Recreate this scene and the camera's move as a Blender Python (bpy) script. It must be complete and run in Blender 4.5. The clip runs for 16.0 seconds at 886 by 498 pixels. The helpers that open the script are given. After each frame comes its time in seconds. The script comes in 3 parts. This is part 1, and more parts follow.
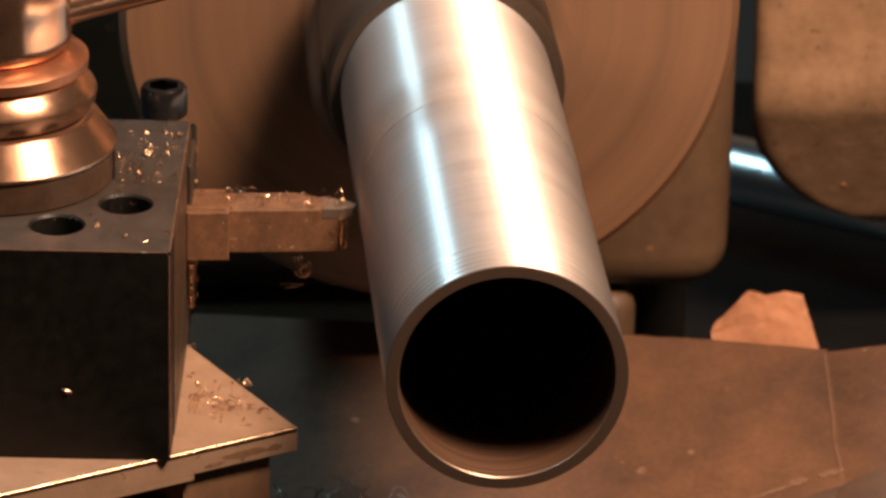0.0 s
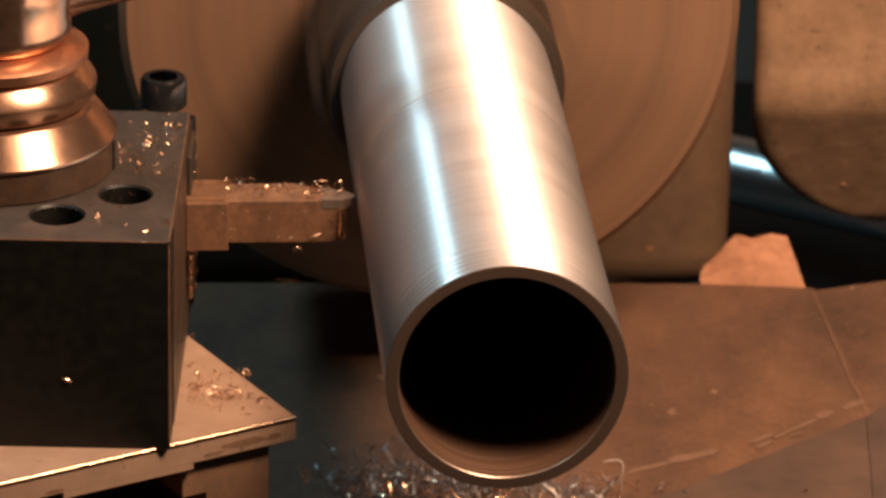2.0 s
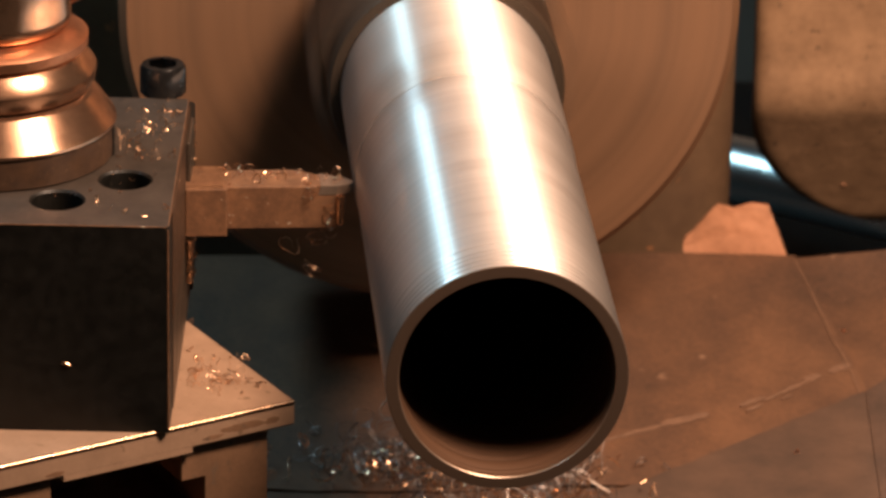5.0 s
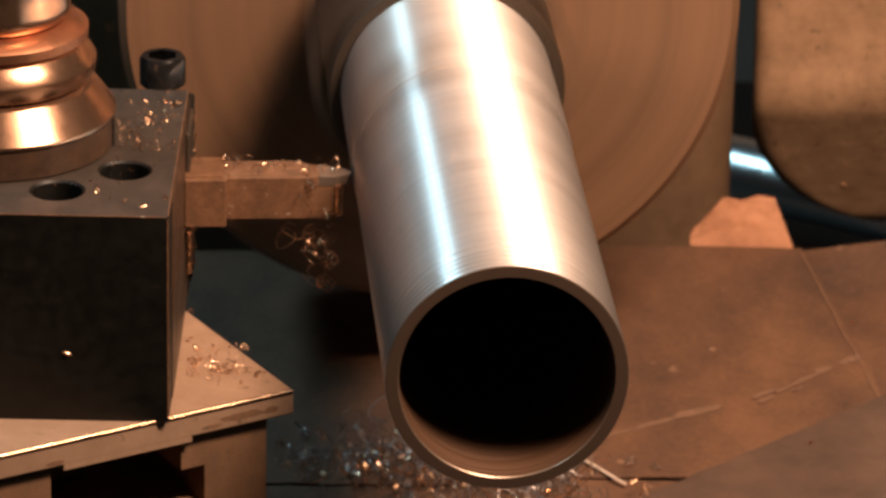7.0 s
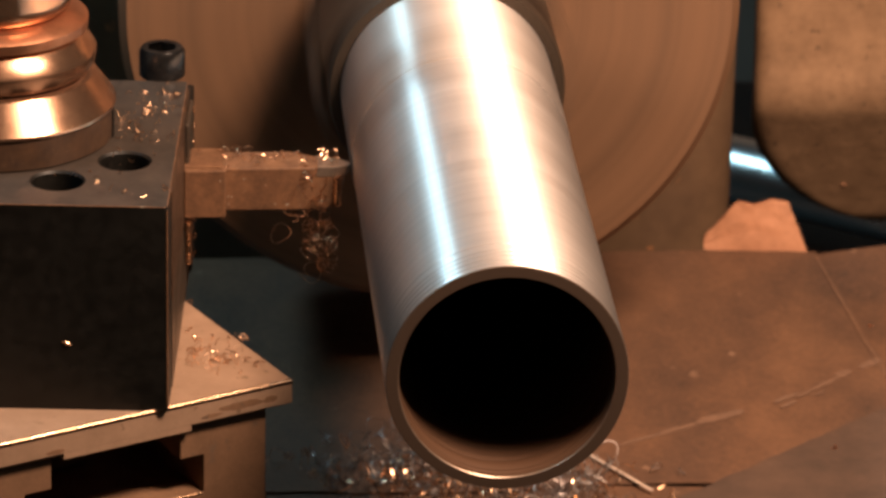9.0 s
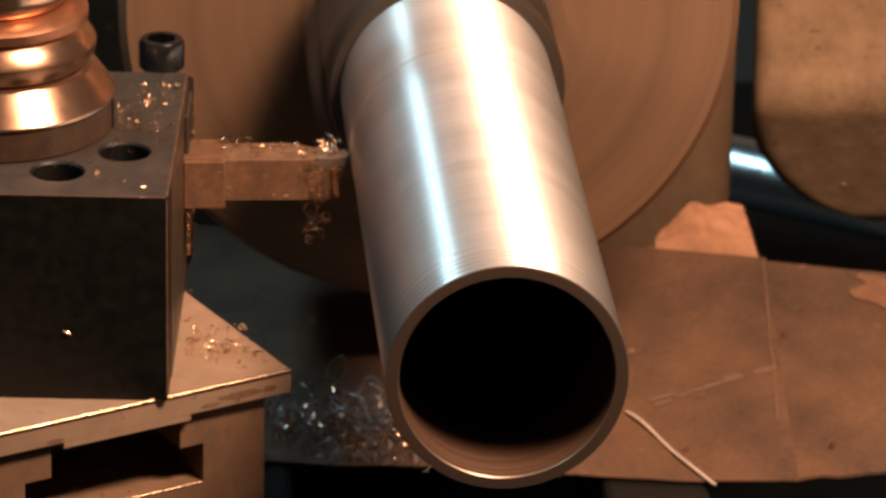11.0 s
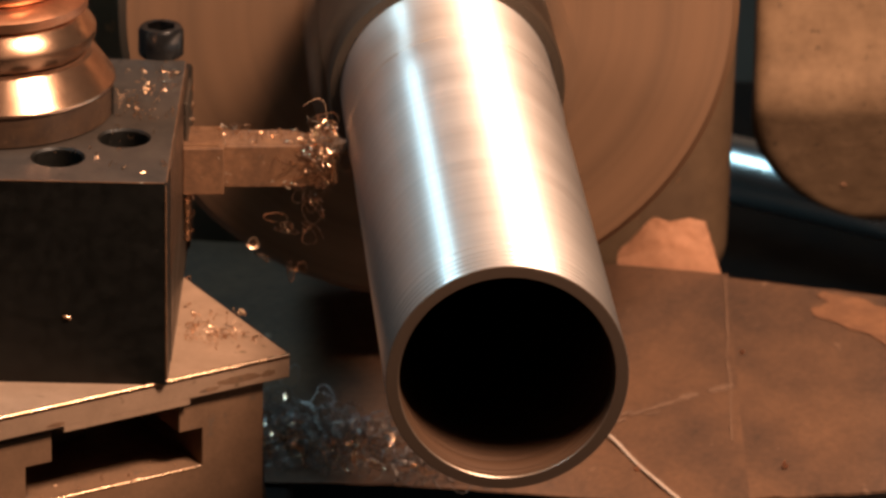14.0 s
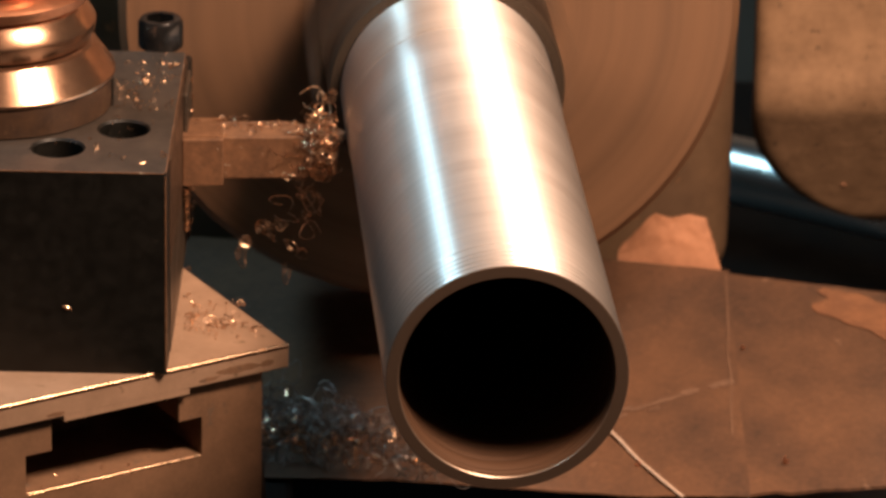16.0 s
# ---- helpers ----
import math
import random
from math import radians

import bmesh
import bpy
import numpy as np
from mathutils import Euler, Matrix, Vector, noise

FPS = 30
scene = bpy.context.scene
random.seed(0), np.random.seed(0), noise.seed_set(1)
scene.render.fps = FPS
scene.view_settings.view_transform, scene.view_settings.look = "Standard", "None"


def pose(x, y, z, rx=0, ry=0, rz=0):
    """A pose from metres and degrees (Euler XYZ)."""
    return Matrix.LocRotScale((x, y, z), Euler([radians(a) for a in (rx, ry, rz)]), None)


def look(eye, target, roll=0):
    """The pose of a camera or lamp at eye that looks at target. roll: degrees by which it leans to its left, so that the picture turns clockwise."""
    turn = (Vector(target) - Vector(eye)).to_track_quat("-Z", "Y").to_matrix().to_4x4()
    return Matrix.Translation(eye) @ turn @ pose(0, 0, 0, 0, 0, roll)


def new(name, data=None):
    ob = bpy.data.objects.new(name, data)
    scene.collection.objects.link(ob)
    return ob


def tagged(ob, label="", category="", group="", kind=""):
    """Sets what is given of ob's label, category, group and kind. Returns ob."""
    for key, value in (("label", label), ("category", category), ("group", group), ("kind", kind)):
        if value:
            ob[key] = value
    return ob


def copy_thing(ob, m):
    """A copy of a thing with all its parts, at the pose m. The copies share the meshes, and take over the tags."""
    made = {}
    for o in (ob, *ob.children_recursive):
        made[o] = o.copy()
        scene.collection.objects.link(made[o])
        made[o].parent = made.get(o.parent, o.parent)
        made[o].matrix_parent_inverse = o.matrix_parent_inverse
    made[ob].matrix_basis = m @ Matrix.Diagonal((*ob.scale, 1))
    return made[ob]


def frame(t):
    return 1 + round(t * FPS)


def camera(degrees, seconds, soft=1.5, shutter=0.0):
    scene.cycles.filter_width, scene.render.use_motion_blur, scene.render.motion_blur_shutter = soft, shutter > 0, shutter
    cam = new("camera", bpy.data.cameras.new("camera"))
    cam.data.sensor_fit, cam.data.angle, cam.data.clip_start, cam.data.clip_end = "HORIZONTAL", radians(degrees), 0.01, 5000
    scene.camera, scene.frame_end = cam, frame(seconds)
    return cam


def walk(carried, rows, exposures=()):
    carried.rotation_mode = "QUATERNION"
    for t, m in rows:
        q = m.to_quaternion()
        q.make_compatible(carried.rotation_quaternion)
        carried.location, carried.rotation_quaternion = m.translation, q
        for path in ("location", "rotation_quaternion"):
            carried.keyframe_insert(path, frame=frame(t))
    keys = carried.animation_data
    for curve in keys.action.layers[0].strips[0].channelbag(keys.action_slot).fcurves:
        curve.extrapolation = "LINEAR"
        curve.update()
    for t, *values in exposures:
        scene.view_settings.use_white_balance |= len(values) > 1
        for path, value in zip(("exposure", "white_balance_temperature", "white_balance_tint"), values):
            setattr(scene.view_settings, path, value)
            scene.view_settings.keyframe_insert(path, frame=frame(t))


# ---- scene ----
cam = camera(10.984, 16.0, soft=2.9, shutter=1.0)
EYE = pose(-0.08339, -0.85511, 0.38457) @ Matrix((
    (0.997145, 0.009174, -0.074949, 0), (-0.072730, 0.383456, -0.920691, 0), (0.020293, 0.923513, 0.383029, 0), (0, 0, 0, 1)))
cam.data.dof.use_dof, cam.data.dof.focus_distance, cam.data.dof.aperture_fstop = True, 0.97, 48.0
walk(cam, [(0.0, EYE), (16.0, EYE)])

# ---- light: a warm bench lamp, a cool daylight opening, a dim room ----
world = bpy.data.worlds.new("workshop_air")
scene.world = world
world.use_nodes = True
world.node_tree.nodes["Background"].inputs[0].default_value = (0.5, 0.42, 0.36, 1)
world.node_tree.nodes["Background"].inputs[1].default_value = 0.02
scene.view_settings.exposure = 0.0


def lamp(name, kind, colour, watts, m, **more):
    data = bpy.data.lights.new(name, kind)
    data.color, data.energy = colour, watts
    for key, value in more.items():
        if key == "size":
            data.shape, data.size = "DISK", value
        elif key == "size_y":
            data.shape, data.size_y = "RECTANGLE", value
        elif key == "radius":
            data.shadow_soft_size = value
    ob = new(name, data)
    ob.matrix_world = m
    return ob


lamp("bench_lamp", "AREA", (1.0, 0.664, 0.468), 9.9, look((0.185, -0.105, 0.445), (0.08, 0.32, -0.05)), size=0.19, size_y=0.09)
lamp("daylight_opening", "AREA", (0.46, 0.81, 1.0), 9.0, look((-0.75, 0.25, 1.05), (0, 0.1, 0)), size=0.9, size_y=0.10)


# ---- materials ----
def nodes_of(name):
    m = bpy.data.materials.new(name)
    m.use_nodes = True
    t = m.node_tree
    return m, t.nodes, t.links, t.nodes["Principled BSDF"]


def add(nodes, kind, **values):
    n = nodes.new(kind)
    for key, value in values.items():
        n.inputs[key.replace("_", " ")].default_value = value
    return n


def surface(name, a, b, rough=(0.4, 0.6), metal=0.0, grain=900.0, stain=60.0, relief=0.0002, stretch=(1, 1, 1), c=None, spots=0.62, aniso=0.0, axis="Y", turn=0.0, speckle=0.4, rings=False):
    """Two colours mixed by coarse stains and fine grain, a third in spots; relief by the grain."""
    m, N, L, p = nodes_of(name)
    tc = N.new("ShaderNodeTexCoord")
    mp = add(N, "ShaderNodeMapping", Scale=stretch)
    L.new(tc.outputs["Object"], mp.inputs[0])
    fine = add(N, "ShaderNodeTexNoise", Scale=grain, Detail=5.0, Roughness=0.65)
    big = add(N, "ShaderNodeTexNoise", Scale=stain, Detail=6.0, Roughness=0.6)
    for n in (fine, big):
        L.new(mp.outputs[0], n.inputs["Vector"])
    if rings:
        flat = N.new("ShaderNodeVectorMath")
        flat.operation = "MULTIPLY"
        flat.inputs[1].default_value = (1, 0, 1)
        L.new(mp.outputs[0], flat.inputs[0])
        far = N.new("ShaderNodeVectorMath")
        far.operation = "LENGTH"
        L.new(flat.outputs[0], far.inputs[0])
        radius = N.new("ShaderNodeCombineXYZ")
        L.new(far.outputs["Value"], radius.inputs[0])
        L.new(radius.outputs[0], big.inputs["Vector"])
    s = N.new("ShaderNodeMath")
    s.operation = "MULTIPLY_ADD"
    s.inputs[1].default_value = speckle
    L.new(fine.outputs[0], s.inputs[0])
    L.new(big.outputs[0], s.inputs[2])
    r = N.new("ShaderNodeMapRange")
    r.inputs[1].default_value, r.inputs[2].default_value = 0.28 + speckle * 0.5, 0.72 + speckle * 0.5
    L.new(s.outputs[0], r.inputs[0])
    mix = N.new("ShaderNodeMix")
    mix.data_type = "RGBA"
    mix.inputs[6].default_value, mix.inputs[7].default_value = (*a, 1), (*b, 1)
    L.new(r.outputs[0], mix.inputs[0])
    out = mix.outputs[2]
    if c:
        sp = add(N, "ShaderNodeTexNoise", Scale=stain * 4.3, Detail=3.0)
        L.new(mp.outputs[0], sp.inputs["Vector"])
        rr = N.new("ShaderNodeMapRange")
        rr.inputs[1].default_value, rr.inputs[2].default_value = spots, spots + 0.06
        L.new(sp.outputs[0], rr.inputs[0])
        m2 = N.new("ShaderNodeMix")
        m2.data_type = "RGBA"
        L.new(rr.outputs[0], m2.inputs[0])
        L.new(out, m2.inputs[6])
        m2.inputs[7].default_value = (*c, 1)
        out = m2.outputs[2]
    L.new(out, p.inputs["Base Color"])
    ro = N.new("ShaderNodeMapRange")
    ro.inputs[1].default_value, ro.inputs[2].default_value = 0.3, 0.7
    ro.inputs[3].default_value, ro.inputs[4].default_value = rough
    L.new(big.outputs[0], ro.inputs[0])
    L.new(ro.outputs[0], p.inputs["Roughness"])
    p.inputs["Metallic"].default_value = metal
    if aniso:
        p.inputs["Anisotropic"].default_value = aniso
        tg = N.new("ShaderNodeTangent")
        tg.direction_type, tg.axis = "RADIAL", axis
        p.inputs["Anisotropic Rotation"].default_value = turn
        L.new(tg.outputs[0], p.inputs["Tangent"])
    if relief:
        bp = add(N, "ShaderNodeBump", Strength=0.6, Distance=relief)
        L.new(s.outputs[0], bp.inputs["Height"])
        L.new(bp.outputs[0], p.inputs["Normal"])
    return m


def turned_steel(name, light, dull, rough, spread):
    """Turned steel: fine rings round the axis, which runs along y."""
    m, N, L, p = nodes_of(name)
    tc = N.new("ShaderNodeTexCoord")
    mp = add(N, "ShaderNodeMapping", Scale=(0, 2600, 0))
    L.new(tc.outputs["Object"], mp.inputs[0])
    ring = add(N, "ShaderNodeTexNoise", Scale=1.0, Detail=4.0, Roughness=0.7)
    L.new(mp.outputs[0], ring.inputs["Vector"])
    mq = add(N, "ShaderNodeMapping", Scale=(0, 420, 0))
    L.new(tc.outputs["Object"], mq.inputs[0])
    band = add(N, "ShaderNodeTexNoise", Scale=1.0, Detail=6.0, Roughness=0.75)
    L.new(mq.outputs[0], band.inputs["Vector"])
    col = N.new("ShaderNodeMix")
    col.data_type = "RGBA"
    col.inputs[6].default_value, col.inputs[7].default_value = (*light, 1), (*dull, 1)
    L.new(band.outputs[0], col.inputs[0])
    L.new(col.outputs[2], p.inputs["Base Color"])
    ro = N.new("ShaderNodeMapRange")
    ro.inputs[3].default_value, ro.inputs[4].default_value = rough
    L.new(band.outputs[0], ro.inputs[0])
    L.new(ro.outputs[0], p.inputs["Roughness"])
    p.inputs["Metallic"].default_value = 1.0
    p.inputs["Anisotropic"].default_value = 1.0
    p.inputs["Anisotropic Rotation"].default_value = 0.25
    tg = N.new("ShaderNodeTangent")
    tg.direction_type, tg.axis = "RADIAL", "Y"
    L.new(tg.outputs[0], p.inputs["Tangent"])
    bp = add(N, "ShaderNodeBump", Strength=0.35, Distance=0.00006)
    L.new(ring.outputs[0], bp.inputs["Height"])
    L.new(bp.outputs[0], p.inputs["Normal"])
    # the coarser tool marks scatter more widely
    wide = N.new("ShaderNodeBsdfPrincipled")
    wide.inputs["Metallic"].default_value, wide.inputs["Roughness"].default_value = 0.95, 0.72
    wide.inputs["Anisotropic"].default_value, wide.inputs["Anisotropic Rotation"].default_value = 0.75, 0.25
    L.new(tg.outputs[0], wide.inputs["Tangent"])
    L.new(col.outputs[2], wide.inputs["Base Color"])
    L.new(bp.outputs[0], wide.inputs["Normal"])
    both = N.new("ShaderNodeMixShader")
    slow = add(N, "ShaderNodeTexNoise", Scale=1.0, Detail=3.0, Roughness=0.6)
    mr = add(N, "ShaderNodeMapping", Scale=(0, 75, 0))
    L.new(tc.outputs["Object"], mr.inputs[0])
    L.new(mr.outputs[0], slow.inputs["Vector"])
    share = N.new("ShaderNodeMapRange")
    share.inputs[1].default_value, share.inputs[2].default_value = 0.3, 0.7
    share.inputs[3].default_value, share.inputs[4].default_value = spread
    L.new(slow.outputs[0], share.inputs[0])
    L.new(share.outputs[0], both.inputs[0])
    L.new(p.outputs[0], both.inputs[1])
    L.new(wide.outputs[0], both.inputs[2])
    L.new(both.outputs[0], N["Material Output"].inputs["Surface"])
    return m


TUBE = turned_steel("turned_steel", (0.95, 0.89, 0.85), (0.62, 0.575, 0.54), (0.25, 0.46), (0.34, 0.50))
SKIN = turned_steel("uncut_steel", (0.88, 0.81, 0.76), (0.62, 0.565, 0.52), (0.30, 0.48), (0.44, 0.58))
# bore steel far darker than the tube: its shade is put into the colour
BORE = surface("shaded_bore_steel", (0.118, 0.062, 0.034), (0.055, 0.029, 0.017), (0.40, 0.58), 0.35, 500, 60, 0.00008, (0, 8, 0))
# end face turned from the lamp: that shade is in its dark colour
FACE = surface("shaded_face_steel", (0.225, 0.154, 0.113), (0.155, 0.106, 0.078), (0.36, 0.48), 0.75, 800, 120, 0.00003)
CHUCK = surface("worn_chuck_steel", (0.25, 0.138, 0.078), (0.128, 0.070, 0.038), (0.40, 0.6), 0.3, 700, 95, 0.0, aniso=0.4, rings=True, speckle=0.2)
JAW = surface("dark_jaw_steel", (0.10, 0.075, 0.055), (0.055, 0.042, 0.032), (0.35, 0.55), 0.7, 600, 90, 0.0001)
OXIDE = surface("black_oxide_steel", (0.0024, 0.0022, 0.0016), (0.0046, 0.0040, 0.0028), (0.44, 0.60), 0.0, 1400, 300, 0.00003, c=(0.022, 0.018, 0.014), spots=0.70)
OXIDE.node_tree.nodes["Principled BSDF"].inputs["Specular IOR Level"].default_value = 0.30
# post's top: the oxide made paler, lamp sheen put into its colour
LIT_TOP = surface("lit_top_oxide", (0.060, 0.047, 0.038), (0.024, 0.0195, 0.016), (0.36, 0.52), 0.2, 1300, 110, 0.00006, c=(0.012, 0.010, 0.009), spots=0.66)
BOLT = surface("oiled_black_bolt", (0.013, 0.013, 0.014), (0.034, 0.032, 0.03), (0.16, 0.32), 0.6, 900, 200, 0.00005)
GROUND = surface("ground_steel", (0.41, 0.272, 0.187), (0.29, 0.19, 0.127), (0.34, 0.5), 0.35, 1500, 90, 0.00005, c=(0.20, 0.13, 0.08), spots=0.66)
MILLED = surface("brown_slide_steel", (0.240, 0.136, 0.080), (0.13, 0.073, 0.041), (0.45, 0.65), 0.25, 1100, 70, 0.0001, c=(0.14, 0.09, 0.06), spots=0.66)
BIT = surface("tool_steel_shank", (0.205, 0.105, 0.055), (0.085, 0.042, 0.022), (0.4, 0.6), 0.25, 1300, 220, 0.0001, c=(0.44, 0.38, 0.30), spots=0.68)
CARBIDE = surface("ground_carbide", (0.29, 0.22, 0.17), (0.20, 0.15, 0.115), (0.28, 0.45), 0.7, 1500, 200, 0.00003)
NUT = surface("worn_handle_steel", (0.56, 0.345, 0.225), (0.36, 0.205, 0.13), (0.16, 0.28), 0.95, 1200, 130, 0.00005, c=(0.30, 0.19, 0.12), spots=0.66)
OILY = surface("oil_browned_steel", (0.068, 0.038, 0.022), (0.032, 0.018, 0.011), (0.3, 0.5), 0.2, 900, 260, 0.0003, c=(0.30, 0.19, 0.115), spots=0.70)
COPPER = surface("copper_washer", (0.62, 0.30, 0.17), (0.46, 0.20, 0.11), (0.28, 0.45), 0.95, 900, 150, 0.00005)
PAINT = surface("hammered_paint", (0.42, 0.262, 0.155), (0.23, 0.138, 0.079), (0.34, 0.52), 0.25, 420, 90, 0.0006, c=(0.13, 0.085, 0.055), spots=0.66)
CAST = surface("painted_cast_iron", (0.150, 0.092, 0.052), (0.085, 0.050, 0.028), (0.45, 0.62), 0.0, 260, 34, 0.0006, c=(0.30, 0.13, 0.055), spots=0.68)
BAR = surface("oiled_steel_bar", (0.94, 0.93, 0.90), (0.86, 0.85, 0.82), (0.27, 0.31), 1.0, 900, 100, 0.0)
# near-black iron: the shade behind and below the work is in its colour
IRON = surface("shaded_iron", (0.004, 0.0036, 0.0033), (0.008, 0.007, 0.006), (0.5, 0.7), 0.1, 400, 40, 0.0003)
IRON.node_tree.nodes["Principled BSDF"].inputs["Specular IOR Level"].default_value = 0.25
CARD = surface("worn_brown_card", (0.138, 0.069, 0.037), (0.042, 0.022, 0.013), (0.5, 0.78), 0.0, 620, 30, 0.0004, (1, 0.62, 1), c=(0.21, 0.125, 0.08), spots=0.69, speckle=0.5)
FOLD = surface("folded_card_inside", (0.43, 0.20, 0.105), (0.25, 0.115, 0.06), (0.7, 0.85), 0.0, 800, 70, 0.0003)
SCUFF = surface("card_scuff", (0.165, 0.092, 0.056), (0.105, 0.058, 0.035), (0.7, 0.85), 0.0, 1500, 300, 0.0001)
# brighter orange card colour for one patch on the wing
ORANGE = surface("orange_card", (0.23, 0.104, 0.05), (0.125, 0.058, 0.029), (0.6, 0.8), 0.0, 900, 90, 0.0002)
CREASE = surface("card_crease", (0.105, 0.056, 0.033), (0.17, 0.098, 0.06), (0.6, 0.8), 0.0, 900, 120, 0.0001)
GREYCARD = surface("grey_card_face", (0.094, 0.056, 0.038), (0.044, 0.027, 0.0185), (0.6, 0.8), 0.0, 900, 46, 0.0002)
CHIP = surface("steel_chip", (0.74, 0.50, 0.33), (0.48, 0.28, 0.17), (0.18, 0.36), 1.0, 1500, 400, 0.0)
CHIPDARK = surface("blued_chip", (0.32, 0.28, 0.26), (0.20, 0.17, 0.15), (0.38, 0.55), 0.8, 1500, 300, 0.0)
WIRE = surface("pale_chip", (0.72, 0.60, 0.50), (0.58, 0.46, 0.37), (0.35, 0.5), 0.35, 1500, 400, 0.0)
WALLS = surface("workshop_plaster", (0.34, 0.27, 0.21), (0.26, 0.20, 0.16), (0.8, 0.9), 0.0, 60, 4, 0.001)
CONCRETE = surface("workshop_concrete", (0.20, 0.19, 0.18), (0.14, 0.13, 0.12), (0.7, 0.9), 0.0, 60, 4, 0.001)


# ---- shaping, in millimetres ----
def part(name, bm, material, parent=None, label="", smooth=None):
    bmesh.ops.recalc_face_normals(bm, faces=bm.faces)
    bmesh.ops.scale(bm, vec=(0.001, 0.001, 0.001), verts=bm.verts)
    me = bpy.data.meshes.new(name)
    bm.to_mesh(me)
    bm.free()
    me.materials.append(material)
    if smooth:
        me.shade_smooth()
        me.set_sharp_from_angle(angle=radians(smooth))
    ob = new(name, me)
    if parent:
        ob.parent = parent
    if label:
        ob["label"] = label
    return ob


def thing(name, label, category, group="", kind=""):
    return tagged(new(name), label, category, group, kind)


def block(x0, x1, y0, y1, z0, z1, bevel=0.0, m=None, bm=None, steps=2):
    bm = bm or bmesh.new()
    vs = bmesh.ops.create_cube(bm, size=1)["verts"]
    for v in vs:
        v.co = Vector(((x0 + x1) / 2 + v.co.x * (x1 - x0), (y0 + y1) / 2 + v.co.y * (y1 - y0), (z0 + z1) / 2 + v.co.z * (z1 - z0)))
    if bevel:
        es = list({e for v in vs for e in v.link_edges})
        vs = list({v for f in bmesh.ops.bevel(bm, geom=es, offset=bevel, segments=steps, profile=0.5, affect="EDGES")["faces"] for v in f.verts} | {v for v in vs if v.is_valid})
    if m:
        bmesh.ops.transform(bm, matrix=m, verts=vs)
    return bm


def turned(profile, n=72, axis="Z", m=None, bm=None, close=False):
    """A solid of revolution from (radius, height) pairs, along z or y."""
    bm = bm or bmesh.new()
    rings = []
    for r, h in profile:
        if r < 1e-6:
            rings.append([bm.verts.new((0, 0, h))])
        else:
            rings.append([bm.verts.new((r * math.cos(2 * math.pi * i / n), r * math.sin(2 * math.pi * i / n), h)) for i in range(n)])
    pairs = list(zip(rings, rings[1:])) + ([(rings[-1], rings[0])] if close else [])
    for a, b in pairs:
        for i in range(n):
            j = (i + 1) % n
            if len(a) == 1:
                bm.faces.new((a[0], b[i], b[j]))
            elif len(b) == 1:
                bm.faces.new((a[i], a[j], b[0]))
            else:
                bm.faces.new((a[i], a[j], b[j], b[i]))
    vs = [v for r in rings for v in r]
    if axis == "Y":
        bmesh.ops.transform(bm, matrix=Matrix.Rotation(radians(-90), 4, "X"), verts=vs)
    if m:
        bmesh.ops.transform(bm, matrix=m, verts=vs)
    return bm


def prism(points, depth, m=None, bevel=0.0):
    """A polygon in x, z, pushed along +y by depth."""
    bm = bmesh.new()
    a = [bm.verts.new((x, 0, z)) for x, z in points]
    b = [bm.verts.new((x, depth, z)) for x, z in points]
    bm.faces.new(a)
    bm.faces.new(b[::-1])
    for i in range(len(a)):
        j = (i + 1) % len(a)
        bm.faces.new((a[i], b[i], b[j], a[j]))
    if bevel:
        bmesh.ops.recalc_face_normals(bm, faces=bm.faces)
        bmesh.ops.bevel(bm, geom=[e for e in bm.edges if e.calc_face_angle(0) > 0.5], offset=bevel, segments=2, affect="EDGES", profile=0.5)
    if m:
        bmesh.ops.transform(bm, matrix=m, verts=bm.verts)
    return bm


def pierced(outline, holes, z1, depth, z0, bevel_hole=0.5):
    """A slab with blind round holes in its top: outline (x, y), holes (x, y, radius)."""
    bm = bmesh.new()
    def loop(pts, z):
        vs = [bm.verts.new((x, y, z)) for x, y in pts]
        return vs, [bm.edges.new((vs[i], vs[(i + 1) % len(vs)])) for i in range(len(vs))]
    outer, edges = loop(outline, z1)
    rims = []
    for x, y, r in holes:
        pts = [(math.cos(2 * math.pi * i / 40), math.sin(2 * math.pi * i / 40)) for i in range(40)]
        rim, e = loop([(x + r * a, y + r * b) for a, b in pts], z1)
        edges += e
        rims.append((rim, [(x + (r - bevel_hole) * a, y + (r - bevel_hole) * b) for a, b in pts]))
    bmesh.ops.triangle_fill(bm, use_beauty=True, edges=edges)
    for rim, inner in rims:
        mid = [bm.verts.new((x, y, z1 - bevel_hole)) for x, y in inner]
        low = [bm.verts.new((x, y, z1 - depth)) for x, y in inner]
        for i in range(40):
            j = (i + 1) % 40
            bm.faces.new((rim[i], rim[j], mid[j], mid[i]))
            bm.faces.new((mid[i], mid[j], low[j], low[i]))
        bm.faces.new(low)
    foot = [bm.verts.new((x, y, z0)) for x, y in outline]
    bm.faces.new(foot)
    for i in range(len(outer)):
        j = (i + 1) % len(outer)
        bm.faces.new((outer[i], outer[j], foot[j], foot[i]))
    return bm


